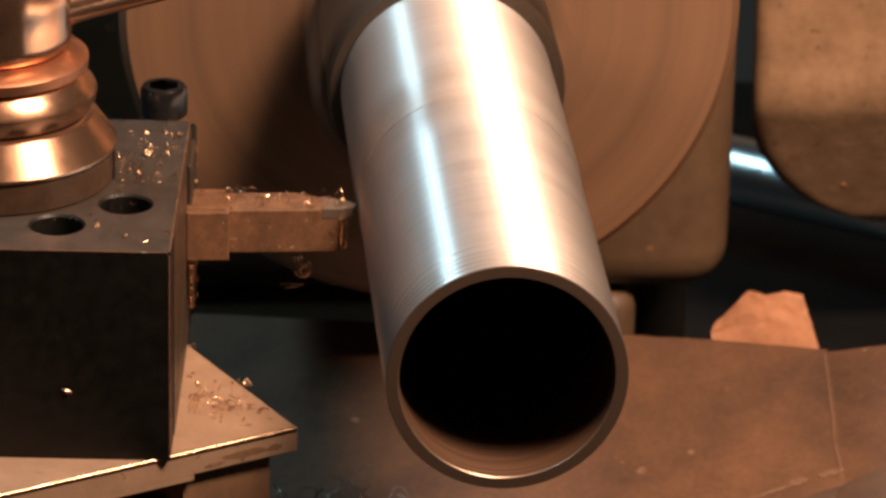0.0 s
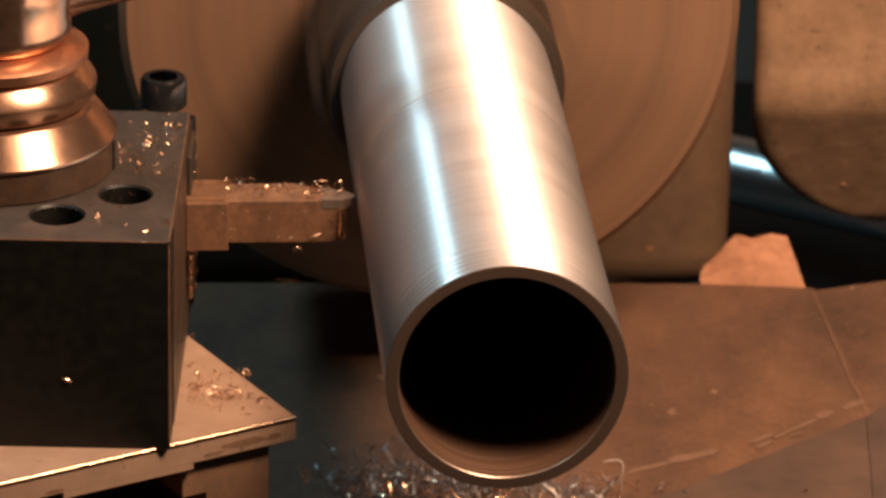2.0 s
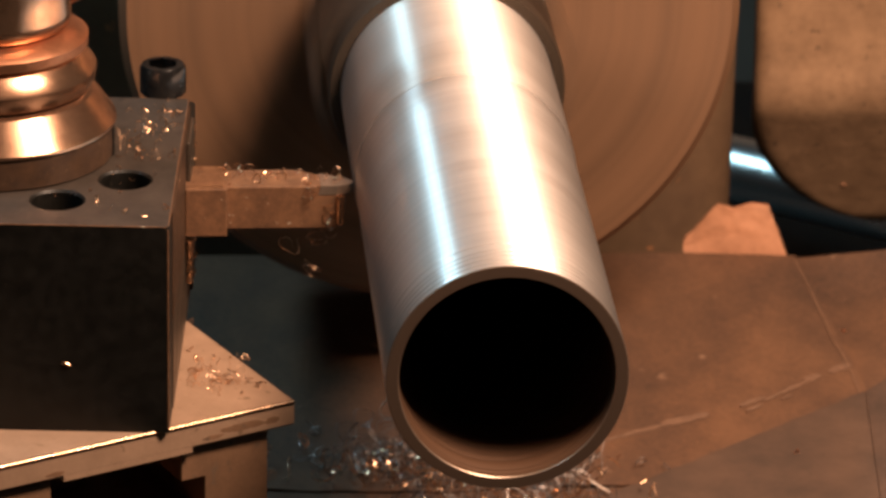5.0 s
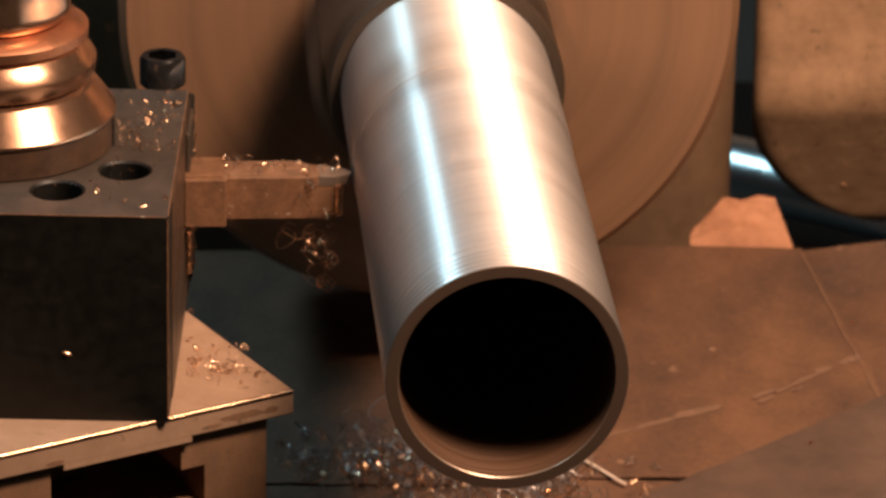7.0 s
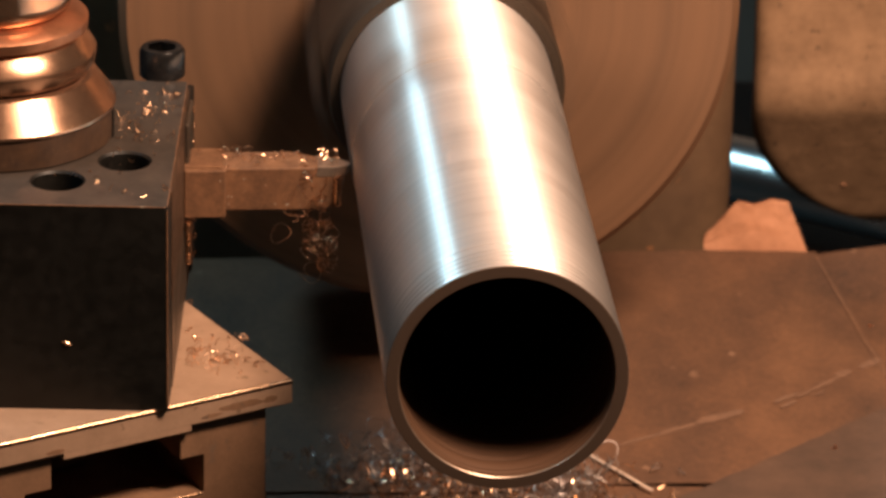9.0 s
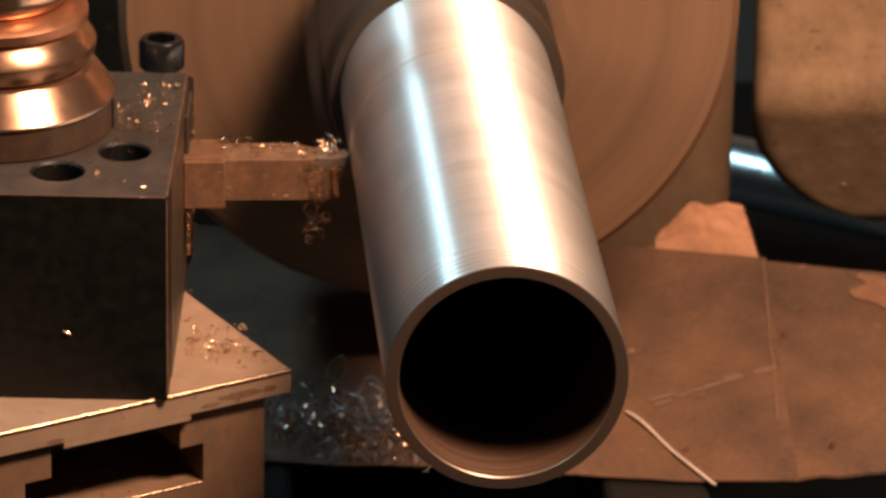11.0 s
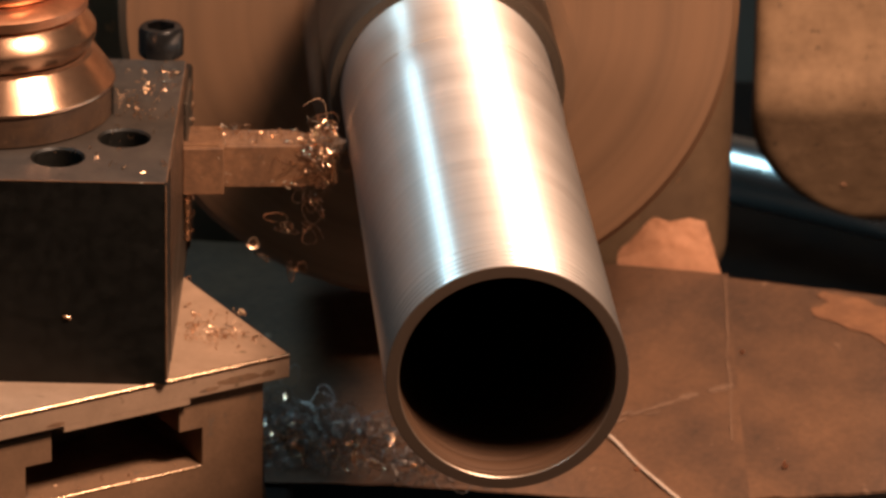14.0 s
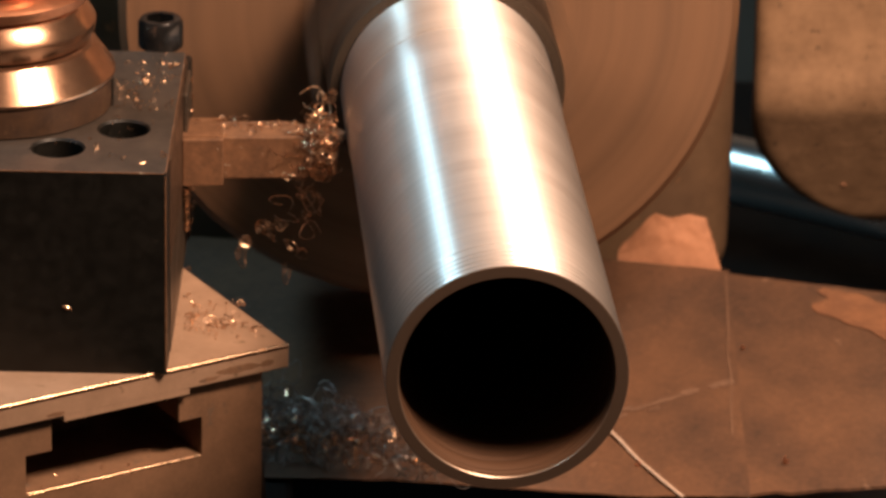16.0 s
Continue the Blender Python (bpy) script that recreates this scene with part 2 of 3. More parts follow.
def curl(radius, pitch, turns, width, bm=None, m=None, taper=0.4, th=0.14):
    """A helical ribbon of metal with thickness, as cut by a lathe tool."""
    bm = bm or bmesh.new()
    n = max(8, int(turns * 18))
    rows = []
    for i in range(n + 1):
        s = i / n
        a = 2 * math.pi * turns * s
        r = radius * (1 - taper * s) * (1 + 0.12 * math.sin(3 * a + radius))
        ca, sa, z = math.cos(a), math.sin(a), pitch * turns * s
        rows.append([bm.verts.new(c) for c in (
            (r * ca, r * sa, z), (r * ca, r * sa, z + width), ((r - th) * ca, (r - th) * sa, z + width), ((r - th) * ca, (r - th) * sa, z))])
    for a, b in zip(rows, rows[1:]):
        for i in range(4):
            j = (i + 1) % 4
            bm.faces.new((a[i], a[j], b[j], b[i]))
    bm.faces.new(rows[0])
    bm.faces.new(rows[-1][::-1])
    if m:
        bmesh.ops.transform(bm, matrix=m, verts=[v for r in rows for v in r])
    return bm


def spin(rng):
    return Euler((rng.uniform(0, 6.28), rng.uniform(0, 6.28), rng.uniform(0, 6.28))).to_matrix().to_4x4()


# ---- the room, closed round the lathe ----
def room():
    def slab(name, label, mat, *b):
        tagged(part(name, block(*b), mat), label, name.split("_")[0], kind="structure")
    slab("floor", "bare grey concrete workshop floor", CONCRETE, -2100, 2100, -2600, 1700, -1250, -1150)
    slab("ceiling", "plain plastered workshop ceiling", WALLS, -2100, 2100, -2600, 1700, 1500, 1600)
    slab("wall_north", "plain brownish plaster workshop wall", WALLS, -2000, 2000, 1600, 1700, -1150, 1500)
    slab("wall_south", "plain brownish plaster workshop wall", WALLS, -2000, 2000, -2600, -2500, -1150, 1500)
    slab("wall_east", "plain brownish plaster workshop wall", WALLS, 2000, 2100, -2600, 1700, -1150, 1500)
    slab("wall_west", "plain brownish plaster workshop wall", WALLS, -2100, -2000, -2600, 1700, -1150, 1500)


room()


# ---- the lathe's fixed parts ----
def lathe_bed():
    t = thing("lathe_bed", "dark iron lathe bed on a cabinet with flat ways", "lathe bed")
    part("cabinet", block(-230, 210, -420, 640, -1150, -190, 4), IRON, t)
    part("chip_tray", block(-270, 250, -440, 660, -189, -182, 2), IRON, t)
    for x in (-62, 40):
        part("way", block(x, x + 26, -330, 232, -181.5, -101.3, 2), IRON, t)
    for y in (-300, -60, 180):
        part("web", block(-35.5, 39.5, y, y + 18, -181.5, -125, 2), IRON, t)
    return t


lathe_bed()


def headstock():
    t = thing("headstock", "dull brown painted cast iron headstock behind the chuck", "headstock")
    bm = block(-105, 94.8, 330, 400, -124, 90, 13, steps=5)
    part("casting", bm, CAST, t, smooth=50)
    part("foot", block(-90, 69, 334, 400, -181.5, -124.5, 6, steps=3), CAST, t, smooth=50)
    part("drain_boss", turned([(0, -6), (5, -6), (6, -4), (6, 0), (0, 0)], 24, "Y", pose(80, 402, -132)), CAST, t, smooth=40)
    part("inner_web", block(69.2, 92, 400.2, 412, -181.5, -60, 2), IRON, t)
    part("spindle_nose", turned([(0, 290.5), (34, 290.5), (34, 331), (0, 331)], 48, "Y"), JAW, t, smooth=40)
    return t


headstock()


def gear_cover():
    t = thing("gear_cover", "brown hammered-paint cast cover with rounded lower corner", "machine cover")
    x0, x1, z0, z1, rx, rz, front = 106.8, 290.0, -134.2, 190.0, 50.0, 48.0, 382.0

    def left(z):
        k = max(0.0, min(1.0, (z0 + rz - z) / rz))
        return x0 - 3.0 * max(0.0, z + 87) / 277 + rx * (1 - math.sqrt(max(0.0, 1 - k ** 2.0)))

    def depth(x, z):
        # the lower part leans back below a soft, slightly swollen fold
        y = front + 0.55 * (math.log1p(math.exp(min(40.0, (-88 - z) / 1.6))) * 1.6) - 1.5 * math.exp(-((z + 82) / 8) ** 2)
        rim = min(5.0, max(0.0, x - left(z)), max(0.0, z - z0) * 0.8 + 0.4)
        return y + 5 - math.sqrt(25 - (5 - rim) ** 2)
    us = [0.0, 0.004, 0.01, 0.018, 0.028, 0.04, 0.06, 0.1, 0.2, 0.35, 0.5, 0.75, 1.0]
    zs = [z0 + 0.02 + 0.5 * k * k * 0.12 for k in range(12)] + [z0 + 8 + k * 1.4 for k in range(40)] + [-68 + k * 12.9 for k in range(21)]
    bm = bmesh.new()
    near = [[bm.verts.new((left(z) + (x1 - left(z)) * u, depth(left(z) + (x1 - left(z)) * u, z), z)) for u in us] for z in zs]
    far = [[bm.verts.new((left(z) + (x1 - left(z)) * u + 14 * (1 - u) ** 8, front + 60, z)) for u in (0.0, 1.0)] for z in zs]
    for a, b, fa, fb in zip(near, near[1:], far, far[1:]):
        for k in range(len(us) - 1):
            bm.faces.new((a[k], a[k + 1], b[k + 1], b[k]))
        bm.faces.new((a[0], b[0], fb[0], fa[0]))
        bm.faces.new((a[-1], fa[-1], fb[-1], b[-1]))
        bm.faces.new((fa[0], fb[0], fb[1], fa[1]))
    bm.faces.new(near[0] + far[0][::-1])
    bm.faces.new(near[-1][::-1] + far[-1])
    part("shell", bm, PAINT, t, smooth=45)
    for x, z in ((137, -117),):
        part("paint_chip", turned([(0, 0.3), (0.7, 0.3), (0.5, -0.1), (0, -0.15)], 10, "Y", pose(x, depth(x, z), z) @ pose(0, 0, 0, -29, 0, 0)), FOLD, t)
    # near-black panel added to give the gap by the cover its shade
    part("gap_shade_panel", block(104, 130, 443, 447, -60, 188, 1), IRON, t)
    part("bracket", block(215, 285, 444, 640, -181.5, 180, 3), IRON, t)
    return t


gear_cover()


def feed_bar():
    t = thing("feed_bar", "bright oiled round steel bar crossing behind the headstock", "bar")
    m = pose(60, 539.8, -151.6) @ pose(0, 0, 0, 0, 0, -36) @ pose(0, 0, 0, 0, 90, 0)
    part("bar", turned([(0, -200), (10, -200), (10.8, -198), (10.8, 149), (10, 151), (0, 151)], 64, "Z", m), BAR, t, smooth=15)
    part("collar", turned([(11, -160), (15, -160), (16, -159), (16, -141), (15, -140), (11, -140)], 48, "Z", m, close=True), BAR, t, smooth=40)
    part("bearing_stand", block(-90, -58, 607, 637, -181.5, -160, 2), IRON, t)
    part("bearing_stand", block(58, 78, 512, 540, -181.5, -160, 2), IRON, t)
    return t


feed_bar()


# ---- what spins: the chuck and the tube ----
def chuck():
    t = thing("lathe_chuck", "spinning three-jaw steel chuck, blurred by its turning", "chuck")
    part("body", turned([(0, 224), (24, 224), (24, 222), (75.5, 222), (77.5, 224), (77.5, 287), (76, 290), (0, 290)], 120, "Y"), CHUCK, t, smooth=30)
    # added ring: the spinning jaws' dark blur put into shape and colour
    part("jaw_blur_ring", turned([(25.6, 167), (27.8, 167), (28.2, 168), (28.2, 218.5), (25.6, 218.5)], 90, "Y", close=True), JAW, t, "added dark ring for the blurred jaws round the gripped end", smooth=30)
    for k in range(3):
        m = Matrix.Rotation(radians(120 * k + 25), 4, "Y")
        part("slot_rail", block(-5, 5, 219, 221.8, 27, 73, 0.6, m), JAW, t)
        part("jaw", block(-8.5, 8.5, 172, 221.5, 28.4, 31.5, 1.0, m), JAW, t)
        part("key_socket", turned([(3.5, 250), (6, 250), (6, 258), (3.5, 258)], 20, "Z", m @ pose(0, 250, -180.5)), JAW, t)
    return t


CHUCK_THING = chuck()


def tube():
    # tool marks near the end, as shallow rounded grooves
    prof = [(24.93, 0.3), (25.0, 0.4)]
    for y, w, d in ((2.0, 1.0, 0.48), (4.3, 1.1, 0.55), (6.5, 0.9, 0.45), (8.6, 0.8, 0.36), (12.0, 0.7, 0.28)):
        prof += [(25.0, y - w / 2), (25.0 - d, y), (25.0, y + w / 2)]
    prof += [(25.0, 160), (25.0, 214), (22.2, 214), (22.2, 0.9)]
    t = tagged(part("steel_tube", turned(prof, 180, "Y", close=True), TUBE, smooth=35), "bright turned steel tube held in the spinning chuck", "tube")
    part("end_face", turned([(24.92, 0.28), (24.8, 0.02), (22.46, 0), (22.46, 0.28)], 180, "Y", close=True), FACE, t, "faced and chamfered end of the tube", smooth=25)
    part("inner_chamfer", turned([(22.44, 0.02), (22.27, 0.25), (22.27, 0.85), (22.44, 0.85)], 180, "Y", close=True), CARBIDE, t, "bright chamfer round the bore", smooth=20)
    part("bore_lining", turned([(22.24, 0.5), (22.19, 0.9), (22.19, 213), (22.05, 213), (22.05, 8.3), (22.18, 8.0), (22.05, 7.7), (22.05, 4.0), (22.25, 3.6), (22.25, 3.4), (22.05, 3.0), (22.05, 2.1), (22.15, 1.9), (22.06, 1.7), (22.2, 0.5)], 120, "Y", close=True), BORE, t, "bored inside of the tube, its shade put into the colour", smooth=35)
    return t


TUBE_THING = tube()


def uncut_skin():
    prof = [(25.02, 97.0), (25.3, 97.15), (25.34, 97.5), (25.32, 214), (25.06, 214), (25.02, 213)]
    return part("uncut_skin", turned(prof, 180, "Y", close=True), SKIN, TUBE_THING, "uncut outer skin ahead of the tool", smooth=35)


SKIN_PART = uncut_skin()

# ---- the carriage: slide, tool post, handle, tool; all built where they stand at the start ----
MOVERS = []


def top_slide():
    t = thing("top_slide", "worn steel top slide with a T-slot and a ground plate", "lathe slide")
    m = pose(-40.3, 51, -34) @ pose(0, 0, 0, 0, 0, 26.7)
    part("plate", block(-110, 0, 0, 66, -5.6, 0, 0.35, m), GROUND, t, "ground steel plate with a bright front edge")
    # thin bright rod added to carry the highlight along the plate's edge
    part("edge_glint", turned([(0, -109.5), (0.48, -109.5), (0.48, -0.3), (0, -0.3)], 12, "Z", m @ pose(0, 0.12, -0.12) @ pose(0, 0, 0, 0, 90, 0)), CHIP, t, "polished front edge of the plate, a bright rod for its highlight", smooth=40)
    for cx, cz, hw, hh in ((-13.0, -3.3, 5.5, 0.9), (-5.6, -3.4, 1.8, 0.8), (-20.5, -4.3, 2.6, 0.5), (-58.5, -4.6, 2.2, 0.5)):
        rim = [(cx + hw * math.cos(a) * (1 + 0.35 * noise.noise((3 * math.cos(a), 3 * math.sin(a), cx))), cz + hh * math.sin(a) * (1 + 0.5 * noise.noise((4 * math.cos(a), 4 * math.sin(a), cx + 5)))) for a in [k * math.pi / 16 for k in range(32)]]
        part("oil_stain", prism(rim, 0.2, m @ pose(0, -0.03, 0)), MILLED, t, "brown oil stain on the plate's edge")
    part("tongue", block(-56.6, -25.4, 0.03, 65, -6.8, -5.3, 0, m), GROUND, t)
    ring = [(-27.2, -6.1), (-5.8, -6.1), (-5.8, -52), (-108, -52), (-108, -6.9), (-58.8, -6.9), (-58.8, -14.2), (-65.2, -14.2), (-65.2, -23.4), (-21.4, -23.4), (-21.4, -14.2), (-27.2, -14.2)]
    part("body", prism(ring, 62, m @ pose(0, 1.8, 0), 0.25), MILLED, t, "oil-browned slide body with its T-slot")
    # likewise a rod added as the slot edge's highlight
    part("edge_glint", turned([(0, -64.8), (0.25, -64.8), (0.25, -21.8), (0, -21.8)], 10, "Z", m @ pose(0, 1.9, -23.5) @ pose(0, 0, 0, 0, 90, 0)), CHIP, t, "bright rod for the highlight on the slot's edge", smooth=40)
    part("tee_nut", block(-52, -38, 26, 60, -22.8, -15.0, 0.6, m), JAW, t)
    return t


def saddle():
    t = thing("saddle", "dark iron saddle carrying the top slide on the bed", "lathe saddle")
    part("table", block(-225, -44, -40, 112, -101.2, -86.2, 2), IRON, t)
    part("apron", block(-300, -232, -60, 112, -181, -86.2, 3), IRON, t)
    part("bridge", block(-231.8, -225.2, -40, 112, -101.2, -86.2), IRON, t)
    return t


POST = pose(-68.2, 35, 0) @ pose(0, 0, 0, 0, 0, -4.5)


def tool_post():
    t = thing("tool_post", "square black oxide tool post with empty screw holes and chips", "tool post")
    outline = [(-74, 0.6), (-73.4, 0), (-0.6, 0), (0, 0.6), (0, 76.4), (-0.6, 77), (-73.4, 77), (-74, 76.4)]
    bm = pierced(outline, [(-24.7, 14.1, 6.1), (-11.0, 26.6, 6.0), (-62, 26, 5.5)], 14, 16, -33.9)
    bmesh.ops.transform(bm, matrix=POST, verts=bm.verts)
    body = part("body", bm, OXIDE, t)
    # only the top faces take the paler, lit oxide
    body.data.materials.append(LIT_TOP)
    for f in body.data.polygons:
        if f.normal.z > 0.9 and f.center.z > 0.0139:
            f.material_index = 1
    for a, b in (((-74, 0.0), (0, 0.0)),):
        part("wear_glint_edge", block(a[0] + 1, b[0] - 0.4, -0.04, 0.2, 13.75, 14.05, 0.08, POST), BIT, t, "rubbed bare front edge")
    part("wear_glint_edge", block(-0.2, 0.05, 0.6, 76, 13.75, 14.05, 0.08, POST), BIT, t, "rubbed bare side edge")
    part("wear_glint_edge", block(-0.3, 0.06, -0.06, 0.3, -33, 13.2, 0.1, POST), BIT, t, "rubbed bare upright edge")
    part("clamp_bar", block(-30, 0.8, 77.2, 88, -34 + 0.2, 9.5, 0.8, POST), OXIDE, t)
    part("oily_face", block(-0.2, 0.28, 12, 76.4, -13, 12.6, 0.1, POST), OILY, t, "oil-browned side of the post")
    part("oily_face", block(-0.2, 0.22, 12, 76.4, -33.6, -13.2, 0.1, POST), JAW, t, "oil-darkened lower side of the post")
    # lumpy bright bar added to stand in for a glint below the tool
    glint = [(0, -22.6)] + [(0.7 + 0.7 * noise.noise((0, k * 0.55, 4)), -22.4 + k * 0.45) for k in range(24)] + [(0, -11.8)]
    part("wear_glint_edge", turned(glint, 16, "Z", pose(-62.5, 90.8, 0)), CHIP, t, "lumpy bright bar standing in for a glint below the tool", smooth=60)
    part("wedge", block(0.1, 1.3, 60, 76.5, -6, 10, 0.5, POST), JAW, t)
    # small raised spot of bright metal on the front face
    part("bright_bump", turned([(0, -0.62), (0.35, -0.55), (0.7, -0.3), (0.9, 0), (0, 0)], 16, "Y", POST @ pose(-21.9, -0.02, -18.2) @ pose(0, 0, 0, 0, 22, 0) @ Matrix.Diagonal((1.35, 0.7, 0.5, 1))), CHIP, t, "small bright raised spot on the black face", smooth=60)
    return t


def socket_bolt():
    t = thing("socket_bolt", "black socket head cap screw standing on the tool clamp", "bolt")
    bm = bmesh.new()
    n = 48
    hexr = [3.1 / math.cos((2 * math.pi * i / n + math.pi / 6) % (math.pi / 3) - math.pi / 6) for i in range(n)]
    rings = []
    for r, z in ((4.8, 0), (5.3, 0.5), (5.3, 6.2), (4.7, 7.1), (None, 7.1), (None, 3.6)):
        rings.append([bm.verts.new(((r or hexr[i]) * math.cos(2 * math.pi * i / n), (r or hexr[i]) * math.sin(2 * math.pi * i / n), z)) for i in range(n)])
    for a, b in zip(rings, rings[1:]):
        for i in range(n):
            bm.faces.new((a[i], a[(i + 1) % n], b[(i + 1) % n], b[i]))
    bm.faces.new(rings[0])
    bm.faces.new(rings[-1])
    m = pose(-68.0, 117.0, 13.6)
    bmesh.ops.transform(bm, matrix=m, verts=bm.verts)
    part("head", bm, BOLT, t, smooth=35)
    part("shank", turned([(0, -4.2), (3, -4.2), (3, -0.05), (0, -0.05)], 24, "Z", m), BOLT, t)
    return t


def clamp_handle():
    t = thing("clamp_handle", "worn steel clamping nut and lever with a copper washer", "clamp handle")
    m = pose(-105.8, 81.8, 14.05)
    part("collar", turned([(0, 0), (26.2, 0), (26.6, 0.4), (26.6, 7.0), (0, 7.0)], 120, "Z", m), OILY, t, "dull oily steel collar", smooth=30)
    # near-black strip added for the shadow gap where collar meets hole
    part("shade_strip", block(25.9, 26.9, -0.9, 0.7, 0.2, 6.7, 0.1, m @ pose(0, 0, 0, 0, 0, -10)), IRON, t, "dark strip standing in for shade beside the collar")
    part("cone", turned([(0, 7.05), (26.6, 7.05), (27.1, 7.5), (27.0, 8.1), (22.3, 14.6), (21.2, 15.2), (0, 15.2)], 120, "Z", m), NUT, t, "polished conical flange", smooth=25)
    part("ring", turned([(0, 15.9), (20.6, 15.25), (21.8, 16.0), (22.6, 17.8), (22.8, 19.8), (22.5, 20.5), (19.8, 24.2), (19.2, 24.6), (0, 24.6)], 120, "Z", m), NUT, t, "bulged steel ring", smooth=22)
    part("washer", turned([(0, 24.65), (20.2, 24.65), (21.0, 25.1), (21.1, 27.2), (20.4, 27.8), (17.4, 29.2), (0, 29.3)], 120, "Z", m), COPPER, t, "copper coloured washer", smooth=30)
    part("hub", turned([(0, 29.35), (16.2, 29.35), (17.2, 30.4), (17.4, 33), (17.0, 36), (17.4, 40), (17.6, 46), (16, 52), (10, 56), (0, 57)], 72, "Z", m), NUT, t, "rounded steel hub", smooth=50)
    lev = m @ pose(0, 0, 34.6) @ pose(0, 0, 0, 0, 0, 19) @ pose(0, 0, 0, 0, 83, 0)
    part("lever", turned([(0, 14), (5.2, 14), (4.6, 22), (4.4, 46), (5.0, 80), (5.6, 93), (4, 98), (0, 99)], 40, "Z", lev), NUT, t, "tapered steel lever", smooth=50)
    return t


def turning_tool():
    t = thing("turning_tool", "small square lathe tool covered with brown oil and chips", "lathe tool")
    def plan(points, z0, z1, lean, bevel):
        bm = bmesh.new()
        top = [bm.verts.new((x, y, z1)) for x, y in points]
        low = [bm.verts.new((x - (lean if x > -42 else 0), y, z0)) for x, y in points]
        bm.faces.new(top)
        bm.faces.new(low[::-1])
        for i in range(len(top)):
            j = (i + 1) % len(top)
            bm.faces.new((top[i], low[i], low[j], top[j]))
        bmesh.ops.recalc_face_normals(bm, faces=bm.faces)
        bmesh.ops.bevel(bm, geom=list(bm.edges), offset=bevel, segments=2, affect="EDGES", profile=0.5)
        return bm
    part("shank", plan([(-62, 92.8), (-29.2, 92.8), (-26.6, 94.0), (-26.0, 95.6), (-27.8, 97.4), (-39, 103.4), (-62, 103.4)], -10.3, -0.05, 2.0, 0.3), BIT, t, "brown stained steel shank")
    part("tip", plan([(-33, 92.7), (-29.0, 92.7), (-26.2, 93.9), (-25.3, 95.6), (-27.3, 97.6), (-33, 100.4)], -2.2, 0.12, 0.5, 0.1), CARBIDE, t, "oily cutting tip")
    # bright chip steel on the nose stands in for its upright glint
    part("nose_glint", turned([(0, -9.6), (0.6, -9.6), (0.9, -9.0), (1.1, -2.5), (0, -2.5)], 20, "Z", pose(-28.6, 93.3, 0)), CHIP, t, "ground nose with a bright cylinder for its glint", smooth=40)
    part("packing", block(-66, -54.2, 92.7, 104.2, -11.2, -10.4, 0.2), MILLED, t)
    part("holder_cheek", block(-63.5, -54.1, 90.6, 92.6, -11.2, 0.3, 0.3), BIT, t, "plain steel cheek of the holder")
    part("cap", block(-63.5, -55.0, 92.7, 104.4, 0.05, 0.5, 0.15), BIT, t)
    return t


def scatter(name, label, spots, seed, mat, sizes=(0.5, 1.4), category="metal chips"):
    """Loose chips: (x, y, z, spread x, spread y, how many)."""
    rng = random.Random(seed)
    bm = bmesh.new()
    for x, y, z, sx, sy, n in spots:
        for _ in range(n):
            r = rng.uniform(*sizes)
            m = Matrix.Translation((x + rng.gauss(0, sx), y + rng.gauss(0, sy), z + r * rng.uniform(0.1, 0.7))) @ spin(rng)
            curl(r, rng.uniform(0.2, 0.8) * r, rng.uniform(0.35, 1.2), rng.uniform(0.10, 0.24), bm, m, 0.3, th=0.1)
    return tagged(part(name, bm, mat, smooth=40), label, category, kind="stuff")


SLIDE = top_slide()
SADDLE = saddle()
POST_THING = tool_post()
BOLT_THING = socket_bolt()
HANDLE = clamp_handle()
TOOL = turning_tool()
MOVERS += [SLIDE, SADDLE, POST_THING, BOLT_THING, HANDLE, TOOL]
MOVERS.append(scatter("steel_chips", "bright curled chips lying on the black tool post", [(-74, 84, 14, 4.0, 11, 52), (-66.5, 101, 14, 1.6, 5, 26), (-82, 50, 14, 8, 6, 12), (-73, 92, 14, 2, 5, 14)], 3, CHIP, (0.3, 1.2)))
MOVERS.append(scatter("steel_chips", "curled brown chips lying on the slide plate", [(-57, 63, -34, 4.2, 4, 44), (-53, 74, -34, 2, 3, 8), (-47.5, 58.5, -34, 0.8, 0.8, 3), (-62, 72, -34, 1.0, 8, 16)], 5, CHIP, (0.4, 1.5)))
MOVERS.append(scatter("steel_chips", "small curled chips lying along the turning tool", [(-44, 99, 0, 8, 3.0, 34), (-54, 102, 0.6, 2.5, 1.0, 10), (-33, 96, 0, 3, 2, 16)], 7, CHIP, (0.3, 1.4)))
MOVERS.append(scatter("steel_chips", "fine bright chips stuck to the tool post side", [(-61.0, 109.5, z, 0.12, 1.0, 7) for z in range(-28, 10, 4)] + [(-61.7, 110.6, z, 0.2, 0.7, 9) for z in (-14, -16, -18, -20, -22, -24)], 9, CHIP, (0.25, 0.8)))

SLOT = pose(-40.3, 51, -34) @ pose(0, 0, 0, 0, 0, 26.7)
MOVERS.append(scatter("steel_chips", "tiny bright chips lying in the slide's slot", [(*(SLOT @ Vector(p)), 0.5, 0.5, 1) for p in
              ((-60, 4, -23.3), (-52, 3, -23.3), (-44, 7, -23.3), (-38, 4, -23.3), (-31, 9, -23.3), (-27, 4, -23.3), (-48, 10, -23.3), (-56, 8, -23.3))], 13, CHIP, (0.25, 0.6)))

